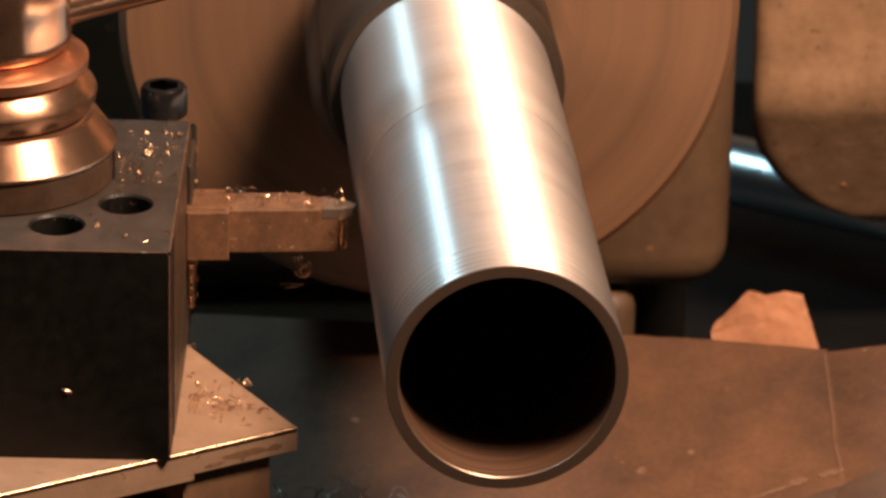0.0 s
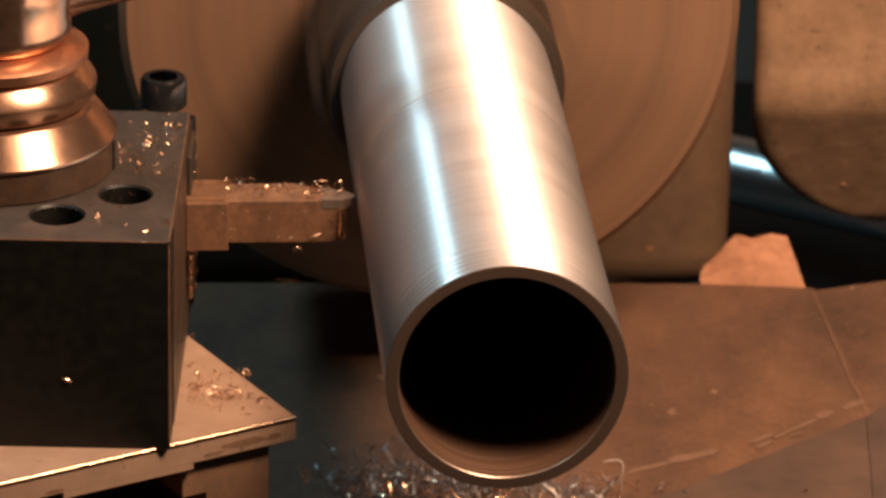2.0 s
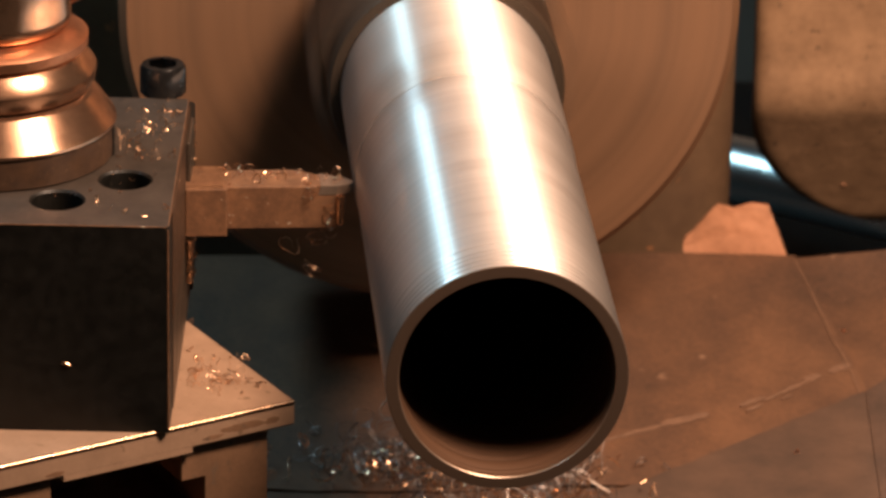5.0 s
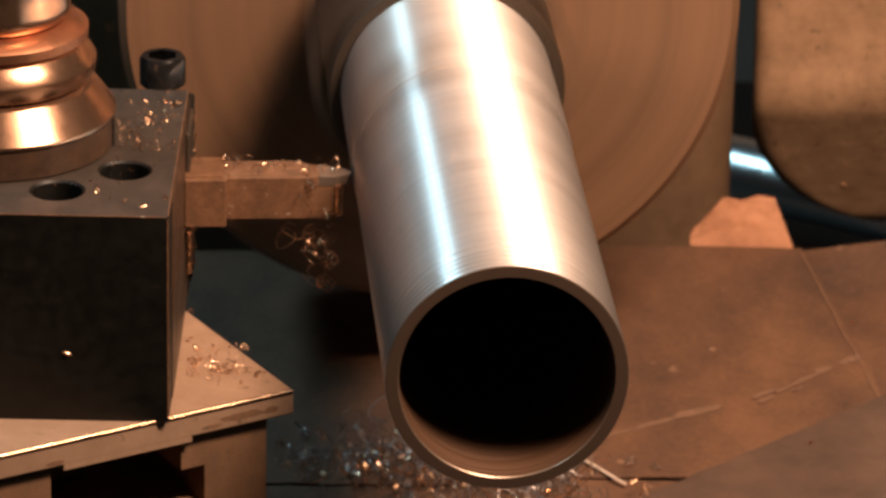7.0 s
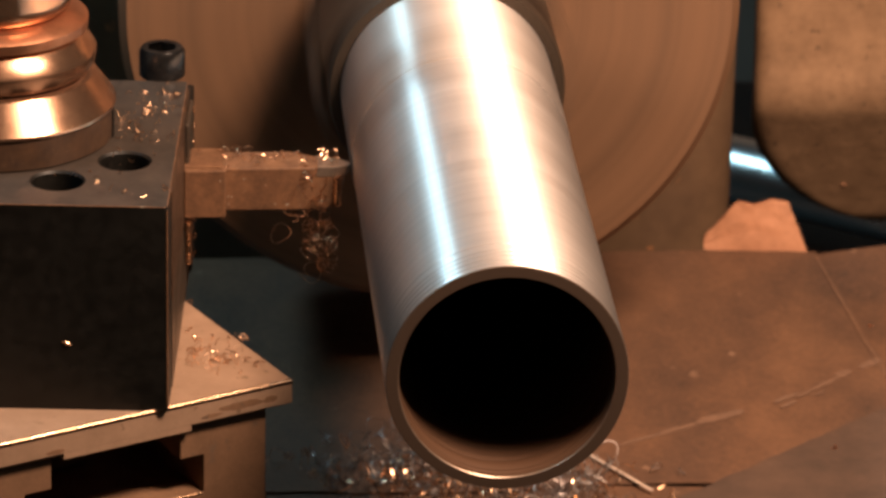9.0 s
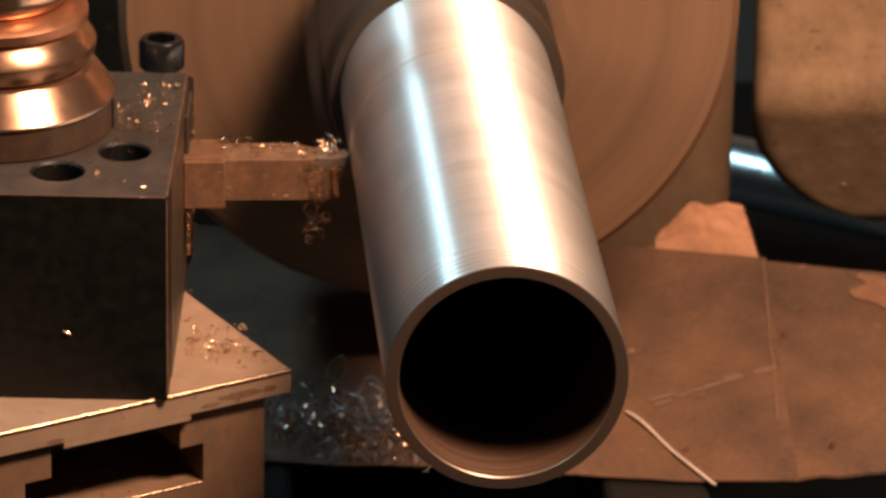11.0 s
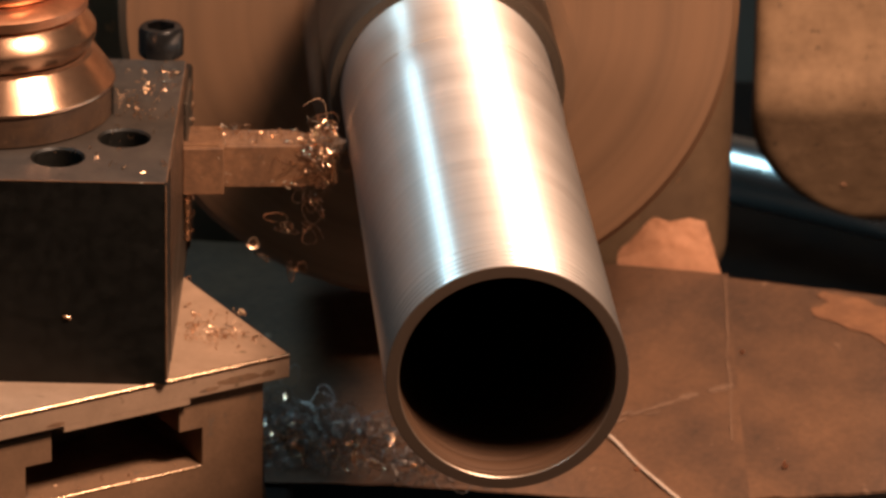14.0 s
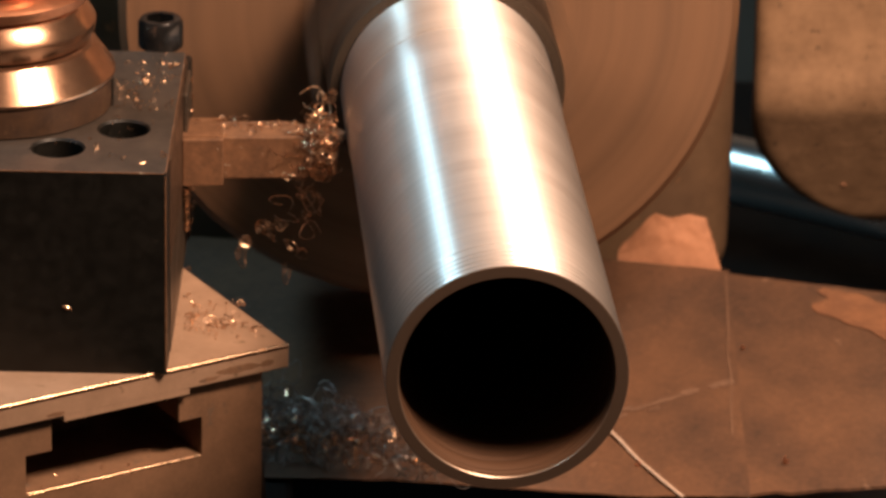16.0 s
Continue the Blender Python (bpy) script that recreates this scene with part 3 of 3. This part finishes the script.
# ---- the sheet of brown card under the tube, with its chips ----
CARD_ROWS = [(0.0, 105.2, 239.1, -14.0), (0.5, 105.2, 240.6, -14.0), (0.6, 105.5, 241.7, -14.0), (0.7, 106.5, 249.0, -10.0), (0.8, 106.4, 253.5, -10.0),
             (0.9, 107.3, 264.9, -10.0), (1.1, 107.0, 264.9, -9.6), (1.3, 106.8, 265.6, -8.8), (1.4, 109.2, 269.0, -8.4), (1.5, 117.1, 289.1, -8.0),
             (1.6, 115.5, 271.2, -7.8), (1.7, 104.2, 274.5, -7.6), (1.8, 102.5, 283.5, -7.4), (1.9, 106.2, 279.9, -7.2), (2.0, 107.7, 279.9, -7.0),
             (2.2, 108.7, 278.3, -6.9), (2.5, 107.4, 279.9, -6.8), (3.0, 105.9, 284.2, -6.5), (3.5, 105.2, 289.0, -6.2), (4.0, 104.4, 296.6, -6.0),
             (6.5, 108.7, 305.7, -5.2), (7.2, 108.4, 308.2, -4.9), (7.4, 109.9, 306.9, -4.8), (7.6, 111.8, 295.2, -4.7), (7.8, 113.2, 303.2, -4.6),
             (8.6, 113.8, 303.2, -4.2), (8.8, 115.3, 306.0, -4.1), (9.0, 111.9, 305.2, -4.0), (9.2, 112.8, 313.4, -2.0), (11.3, 96.8, 296.7, -15.0),
             (11.6, 97.6, 292.3, -15.0), (11.8, 92.1, 290.1, -15.0), (12.0, 88.3, 261.2, -15.0), (12.2, 88.3, 263.8, -15.0), (12.7, 88.7, 270.3, -15.0),
             (13.0, 83.1, 280.9, -15.0), (13.5, 84.9, 288.3, -15.0), (14.0, 85.8, 290.3, -15.0), (14.5, 85.8, 290.3, -15.0), (16.0, 86.3, 293.0, -15.0)]


def card_pose(x, y, turn):
    return pose(x / 1000, y / 1000, -0.1, 0, 0, turn)


def card_at(t):
    for a, b in zip(CARD_ROWS, CARD_ROWS[1:]):
        if a[0] <= t <= b[0]:
            s = (t - a[0]) / (b[0] - a[0])
            return card_pose(*[p + (q - p) * s for p, q in zip(a[1:], b[1:])])
    return card_pose(*CARD_ROWS[-1][1:])


def sheet(fn, nx, ny, thick):
    """A bent sheet from fn(u, v), with thickness."""
    bm = bmesh.new()
    top = [[bm.verts.new(fn(i / nx, j / ny)) for j in range(ny + 1)] for i in range(nx + 1)]
    low = [[bm.verts.new(v.co - Vector((0, 0, thick))) for v in row] for row in top]
    for i in range(nx):
        for j in range(ny):
            bm.faces.new((top[i][j], top[i + 1][j], top[i + 1][j + 1], top[i][j + 1]))
            bm.faces.new((low[i][j], low[i][j + 1], low[i + 1][j + 1], low[i + 1][j]))
    for i in range(nx):
        for j in (0, ny):
            bm.faces.new((top[i][j], top[i + 1][j], low[i + 1][j], low[i][j]))
    for j in range(ny):
        for i in (0, nx):
            bm.faces.new((top[i][j], top[i][j + 1], low[i][j + 1], low[i][j]))
    return bm


WING_TURN = math.degrees(math.atan2(-99, 14))


def card_sheet():
    t = thing("card_sheet", "worn brown card sheet with a torn tab, sliding on the bed", "cardboard")

    def main(u, v):
        # right border follows the crease
        y = -167 + 167 * v
        xr = 2.0 - y * 0.143
        xl = -175.0
        x = xl + (xr - xl) * u
        near = noise.noise((x * 0.07, 0, 3)) * 1.2 + noise.noise((x * 0.4, 0, 7)) * 0.5
        far = -0.09 * max(0.0, -x - 28) + noise.noise((x * 0.2, 5, 0)) * 0.5
        front = np.interp(x, (-175, -90, -60, -32, 2, 24), (-160, -156.5, -151, -148.5, -146, -140))
        return (x, (front + near) * (1 - v) + far * v, 0.25 * noise.noise((x * 0.03, y * 0.03, 1)))
    part("panel", sheet(main, 60, 40, 0.4), CARD, t, smooth=40)
    def upright(u, v):
        tall = np.interp(u, (0.0, 0.1, 0.38, 0.58, 0.8, 1.0), (4.6, 6.6, 14.4, 13.2, 14.6, 13.8)) + 0.35 * noise.noise((u * 9, 2, 6))
        x = -28.2 + 28.2 * u - 5.6 * v * u + 0.5 * v * noise.noise((v * 5, u, 8)) - 0.6 * (1 - u) * math.sin(3.1 * v)
        bulge = 2.2 * abs(u - 0.45) * v * -2.0 + 0.9 * noise.noise((u * 5, v * 4, 11)) * v + 0.35 * noise.noise((u * 14, v * 12, 3)) * v
        return (x, v * tall, bulge)
    tab = sheet(upright, 36, 18, 1.8)
    bmesh.ops.transform(tab, matrix=pose(0, 0, -0.6) @ pose(0, 0, 0, 78, 0, 0), verts=tab.verts)
    part("tab", tab, FOLD, t, "pale torn tab folded upright", smooth=50)
    runs = ((Vector((-57, -128.5)), Vector((-24, -107))), (Vector((-16, -103.5)), Vector((14, -72.5))))
    for k, s0, ln, w, off in ((0, 0, 13, 1.4, 0), (0, 11, 16, 2.0, 0.2), (0, 25, 14, 3.4, 0.6), (1, 0, 6, 1.6, -1.4), (1, 1, 9, 1.8, 1.6), (1, 8, 9, 1.5, 0.0), (1, 16, 9, 1.7, 0.3), (1, 25, 6, 2.6, 1.0), (1, 34, 8, 2.8, 0.4), (1, 12, 4, 1.0, -2.6)):
        d = (runs[k][1] - runs[k][0]).normalized()
        side = Vector((-d.y, d.x))
        a = runs[k][0] + d * s0 + side * off

        def strip(u, v, a=a, ln=ln, w=w, d=d, side=side):
            half = w * 0.5 * math.sin(math.pi * (0.08 + 0.84 * u)) ** 0.6 * (1 + 0.7 * noise.noise((u * 6, a.x, 2)))
            p = a + d * ln * u + side * (half * (2 * v - 1) + 0.5 * noise.noise((u * 4, a.y, 5)))
            return (p.x, p.y, 0.33)
        part("scuff", sheet(strip, 16, 2, 0.25), SCUFF, t, "rubbed pale scuff")

    part("crease", sheet(lambda u, v: (1.6 + 15.2 * u + (0.5 + 0.4 * noise.noise((u * 9, 3, 1))) * v + noise.noise((u * 5, 0, 2)) * 0.9, -4 - 103 * u, 0.34), 40, 1, 0.25), CREASE, t, "worn fold line")
    wing = part("wing", sheet(lambda u, v: (60 * u * (1 + 0 * v), (140 - 13 * u) * (v - 1) + (1 - v) * 1.5 * noise.noise((u * 9, 0, 9)) + v * (0.6 * noise.noise((u * 7, 1, 1)) - 13.2 * u), 0.2 * noise.noise((u * 3, v * 6, 4))), 16, 30, 0.8), CARD, t, "folded side of the card", smooth=40)

    def patch(u, v):
        a = 2 * math.pi * u
        r = v * (1 + 0.6 * noise.noise((math.cos(a) * 1.3, math.sin(a) * 1.3, 6)) + 0.4 * noise.noise((math.cos(a) * 5, math.sin(a) * 5, 6)))
        p = Vector((38, -26)) + Vector((0.6, -0.8)) * 19 * r * math.cos(a) + Vector((0.8, 0.6)) * 8 * r * math.sin(a)
        return (p.x, p.y, 0.36)
    part("orange_patch", sheet(patch, 40, 5, 0.2), ORANGE, wing, "ragged orange patch on the card")
    return t, wing


CARD_THING, WING = card_sheet()
PILE, STRING, PILE_FLAKES = [], [], []


def grey_scrap():
    t = thing("grey_card_scrap", "greyer scrap of card folded round the brown sheet's edge", "cardboard")

    def layer(u, v):
        x = -73 + 86 * u
        top = -170 + 86 * u + 0.9 * noise.noise((u * 16, 1, 2)) + 0.5 * noise.noise((u * 45, 1, 2))
        return (x, top + (-172 + 14 * u - top) * (1 - v), 0.75 + 0.1 * noise.noise((u * 5, v * 5, 3)))
    part("sheet", sheet(layer, 50, 12, 0.3), GREYCARD, t)

    def flap(u, v):
        x = 13.2 + 46 * u
        top = -84 + 42 * u + 0.8 * noise.noise((u * 14, 4, 2))
        return (x, top + (-165 + 14 * u - top) * (1 - v), 0.75 + 46 * u * 0.262)
    part("under_sheet", sheet(lambda u, v: (-165 + 182 * u, -138 - 52 * v + 0.8 * noise.noise((u * 20, v, 2)), -0.75), 40, 6, 0.4), CARD, t, "brown strip of card under the sheet's front edge")
    part("raised_corner", sheet(flap, 30, 10, 0.3), GREYCARD, t, "lifted corner of the scrap")
    return t


SCRAP = grey_scrap()


def card_pile():
    rng = random.Random(11)
    bm = bmesh.new()
    for _ in range(280):
        u = rng.random()
        x, y = -108 + 58 * u + rng.gauss(0, 8), -128 - 12 * u + rng.gauss(0, 10)
        y = max(y, -150)
        r = rng.uniform(1.2, 4.2)
        h = max(0.0, 7 * math.exp(-((x + 84) / 24) ** 2 - ((y + 138) / 10) ** 2) * rng.random())
        curl(r, rng.uniform(0.2, 0.9) * r, rng.uniform(0.4, 1.2), rng.uniform(0.2, 0.4), bm, Matrix.Translation((x, y, 0.4 + r * 0.75 + h)) @ spin(rng), 0.3)
    PILE.append(tagged(part("chip_pile", bm, CHIPDARK, smooth=40), "loose pile of curled steel chips on the card", "metal chips", kind="stuff"))
    bm = bmesh.new()
    for _ in range(95):
        u = rng.random()
        x, y = -108 + 62 * u + rng.gauss(0, 7), -137 - 10 * u + rng.gauss(0, 6)
        r = rng.uniform(1.2, 4.4)
        curl(r, rng.uniform(0.2, 0.9) * r, rng.uniform(0.3, 0.9), rng.uniform(0.22, 0.55), bm, Matrix.Translation((x, max(y, -150), 1.6 + r * 0.8 + 3 * rng.random())) @ spin(rng), 0.3)
    PILE.append(tagged(part("chip_pile", bm, CHIP, smooth=40), "bright curled steel chips on top of the pile", "metal chips", kind="stuff"))
    # a long pale stringy chip
    cu = bmesh.new()
    prev = None
    for i in range(25):
        s = i / 24
        p = Vector((-17 + 27 * s, -108 - 38 * s + 0.9 * math.sin(7 * s), 0.9 + 0.25 * math.sin(11 * s)))
        ring = [cu.verts.new(p + Vector((0.33 * math.cos(a) * 1.2, 0.33 * math.cos(a) * 0.8, 0.3 * math.sin(a)))) for a in [k * math.pi / 3 for k in range(6)]]
        if prev:
            for k in range(6):
                cu.faces.new((prev[k], prev[(k + 1) % 6], ring[(k + 1) % 6], ring[k]))
        else:
            cu.faces.new(ring)
        prev = ring
    cu.faces.new(prev)
    STRING.append(tagged(part("stringy_chip", cu, WIRE, smooth=60), "long pale stringy chip lying on the card", "metal chip"))


card_pile()


def flakes():
    rng = random.Random(5)
    for x, y, r in ((31.7, -119.4, 0.9), (-3.2, -130.3, 0.8), (12.5, -52, 0.6)):
        bm = curl(r, 0.5, 0.8, 0.5, None, Matrix.Translation((x, y, 0.9)) @ spin(rng), 0.3, 0.3)
        PILE_FLAKES.append(tagged(part("copper_flake", bm, COPPER, smooth=40), "small coppery flake lying on the brown card", "metal chip"))


flakes()

# ---- chips that curl off the cutting edge, hang in a tangle and drop ----
CURLS, LOOP = [], []


def flying_chips():
    rng = random.Random(31)
    kinds = []
    for r, pitch, turns, w in ((2.3, 0.9, 1.5, 0.18), (1.6, 1.2, 2.2, 0.17), (3.1, 0.9, 1.1, 0.16), (1.4, 0.8, 2.8, 0.16), (2.7, 2.0, 1.4, 0.17), (3.4, 1.4, 0.9, 0.18)):
        b = part("curled_chip", curl(r, pitch, turns, w), CHIP, smooth=40)
        kinds.append(tagged(b, "springy curled steel chip coming off the tool", "metal chip", "chips at the cutting edge"))
    loop = curl(6.2, 0.5, 0.93, 0.42, m=Matrix.Diagonal((0.85, 1.12, 1, 1)) @ Matrix.Rotation(2.0, 4, "Z"), taper=0.06)
    bmesh.ops.rotate(loop, cent=(0, 0, 0), matrix=Matrix.Rotation(radians(86), 3, "X"), verts=loop.verts)
    LOOP.append(tagged(part("looped_chip", loop, CHIP, smooth=50), "long bright chip looping up from the cutting edge", "metal chip"))
    # when each is cut, when it drops, where it hangs from the cutting edge
    plan = [(-3, 0.5, -10, 0, -15), (-3, 1.9, -11, 1, -17), (-3, 2.3, -13, 0, -19), (-3, 4.6, -10, 0, -13), (-3, 5.2, -3, 0, -4),
            (0.4, 3.0, -8, 0, -9), (1.0, 4.8, -6, 1, 2), (2.0, 5.5, -5, 0, -8), (3.0, 7.4, -12, 0, -14),
            (3.6, 7.9, -4, 0, -6), (4.5, 8.3, -6, 0, -12), (5.0, 8.8, -7, 0, -17), (5.6, 9.6, -4, 0, -9), (6.2, 9.9, -8, 0, -14),
            (6.4, 10.2, -13, 0, -16), (6.8, 10.4, -5, 1, -19), (7.4, 10.8, -4, 0, -4), (7.8, 11.4, -6, 0, -10), (8.2, 99, -7, 0, -16),
            (8.6, 99, -3, 0, 2), (9.6, 99, -5, 0, -6), (10.2, 99, -7, 0, -20), (10.5, 99, -3, 0, 3), (10.8, 99, -6, 0, -3), (11.4, 99, -5, 0, -13),
            (11.8, 99, -13, 0, -22), (12.2, 99, -2, 0, 1), (12.6, 99, -4, 0, -9), (13.0, 99, -7, 0, -1), (13.3, 99, -8, 1, -12), (13.6, 99, -3, 0, -5),
            (13.9, 99, -16, 0, -24), (14.2, 99, -5, 0, 4), (14.6, 99, -9, 0, -17), (15.0, 99, -6, 0, -7), (15.3, 99, -4, 1, 7), (15.6, 99, -10, 0, -9)]
    for k in range(76):
        plan.append((10.4 + 0.071 * k, 99, -1.5 - abs(rng.gauss(0, 3.8)), -2.0 + rng.gauss(0, 1.6), -3.0 + rng.gauss(0, 4.8)))
    for born, dx, dz in ((10.8, -12, -22), (11.6, -17, -27), (11.9, -8, -30), (12.4, -11, -33), (12.9, -20, -25), (13.2, -6, -24), (13.7, -14, -18), (14.1, -10, -26), (14.4, -16, -21), (14.9, -22, -30)):
        plan.append((born, 99, dx, -1, dz))
    for k in range(24):
        plan.append((4.4 + 0.19 * k, 9.4 + 0.09 * k, -2 - abs(rng.gauss(0, 4)), -1.5 + rng.gauss(0, 1.4), -12 + rng.gauss(0, 7)))
    for i, (born, drop, dx, dy, dz) in enumerate(plan):
        ob = kinds[i] if i < len(kinds) else copy_thing(kinds[i % len(kinds)], Matrix())
        CURLS.append((ob, born, drop, Vector((dx, dy, dz)), rng.uniform(0, 360), rng.uniform(0, 360)))


flying_chips()


def carriage(t):
    return 0.0028 * t


def motions():
    spin_rows = [(i / 30, pose(0, 0, 0, 0, -80 * i, 0)) for i in range(481)]
    walk(CHUCK_THING, spin_rows)
    walk(TUBE_THING, spin_rows)
    feed = [(t, pose(0, carriage(t), 0)) for t in (0.0, 4.0, 8.0, 12.0, 16.0)]
    for ob in MOVERS + [SKIN_PART]:
        walk(ob, feed)
    rows = [(t, card_pose(x, y, a)) for t, x, y, a in CARD_ROWS]
    for ob in [CARD_THING] + PILE_FLAKES:
        walk(ob, rows)
    # the pile stays nearly where it fell while the card slips under it
    for ob in PILE:
        walk(ob, [(t, card_pose(x, y, a) @ (pose(-0.004, -0.008, 0) if t < 5 else pose(-0.014, -0.020, 0) if t < 10 else Matrix())) for t, x, y, a in CARD_ROWS])
    # the loose scrap slips off towards the front while the card is turned
    off = card_pose(42.0, 175.0, -8.0) @ pose(0, 0, -0.0035)
    walk(SCRAP, [(t, m if t < 5 else m @ pose(0.007, -0.012, 0)) for t, m in rows if t < 9.3] + [(10.6, off), (16.0, off)])
    shove = pose(-0.060, -0.010, 0)
    walk(STRING[0], [(t, card_pose(x, y, a) @ (shove if t < 10 else Matrix())) for t, x, y, a in CARD_ROWS])
    hinge = pose(0.0012, -0.001, -0.0004) @ pose(0, 0, 0, 0, 0, 90 + WING_TURN)
    walk(WING, [(t, hinge @ pose(0, 0, 0, 0, -lift, 0)) for t, lift in ((0.0, 15), (1.0, 16), (2.0, 13), (4.0, 9), (6.5, 11), (9.2, 11.5), (11.3, 0), (16.0, 0))])
    # one long chip loops up, then slips down behind the tool
    walk(LOOP[0], [(t, pose(x / 1000, y / 1000 + carriage(t), z / 1000, 0, turn, 0)) for t, x, y, z, turn in
                   ((0.0, -17.5, 99, -3, 60), (14.6, -17.5, 99, -3, 60), (14.85, -29, 97.5, 9.0, 20), (14.95, -30.5, 97.0, 12.0, 0), (15.1, -30.5, 97, 12.4, 4), (15.2, -28.0, 98, 9.0, 30), (15.45, -18.5, 99, -2, 70), (16.0, -17.5, 99, -3, 70))])
    for ob, born, drop, off, a, b in CURLS:
        def hang(t, off=off, a=a, b=b):
            k = 1.0 + 0.06 * math.sin(5 * t + a)
            return pose(-0.0275 + off.x * 0.001 * k, 0.0945 + off.y * 0.001 + carriage(t), off.z * 0.001 * k, a, 14 * math.sin(3.1 * t + b), b)

        def unborn(t, a=a, b=b):
            return pose(-0.0185, 0.0965 + carriage(t), -0.004, a, 0, b)
        rows = []
        if born > 0:
            rows += [(0.0, unborn(0.0)), (born - 0.1, unborn(born - 0.1))]
            start = born + 0.3
        else:
            start = 0.0
        end = min(drop, 16.0)
        n = max(1, int((end - start) / 0.4))
        rows += [(start + (end - start) * i / n, hang(start + (end - start) * i / n)) for i in range(n + 1)]
        if drop < 15:
            p = hang(drop).translation
            land = Vector((p.x - 0.004, p.y + 0.05, -0.0965))
            local = card_at(drop + 0.35).inverted() @ land
            mid = p.lerp(land, 0.45)
            rows.append((drop + 0.17, pose(mid.x, mid.y, mid.z, a + 40, 20, b + 30)))
            for t in [drop + 0.35] + [r[0] for r in CARD_ROWS if r[0] > drop + 0.5]:
                q = card_at(t) @ local
                rows.append((t, pose(q.x, q.y, q.z, a + 60, 30, b + 60)))
            if rows[-1][0] < 16.0:
                q = card_at(16.0) @ local
                rows.append((16.0, pose(q.x, q.y, q.z, a + 60, 30, b + 60)))
        walk(ob, rows)


motions()
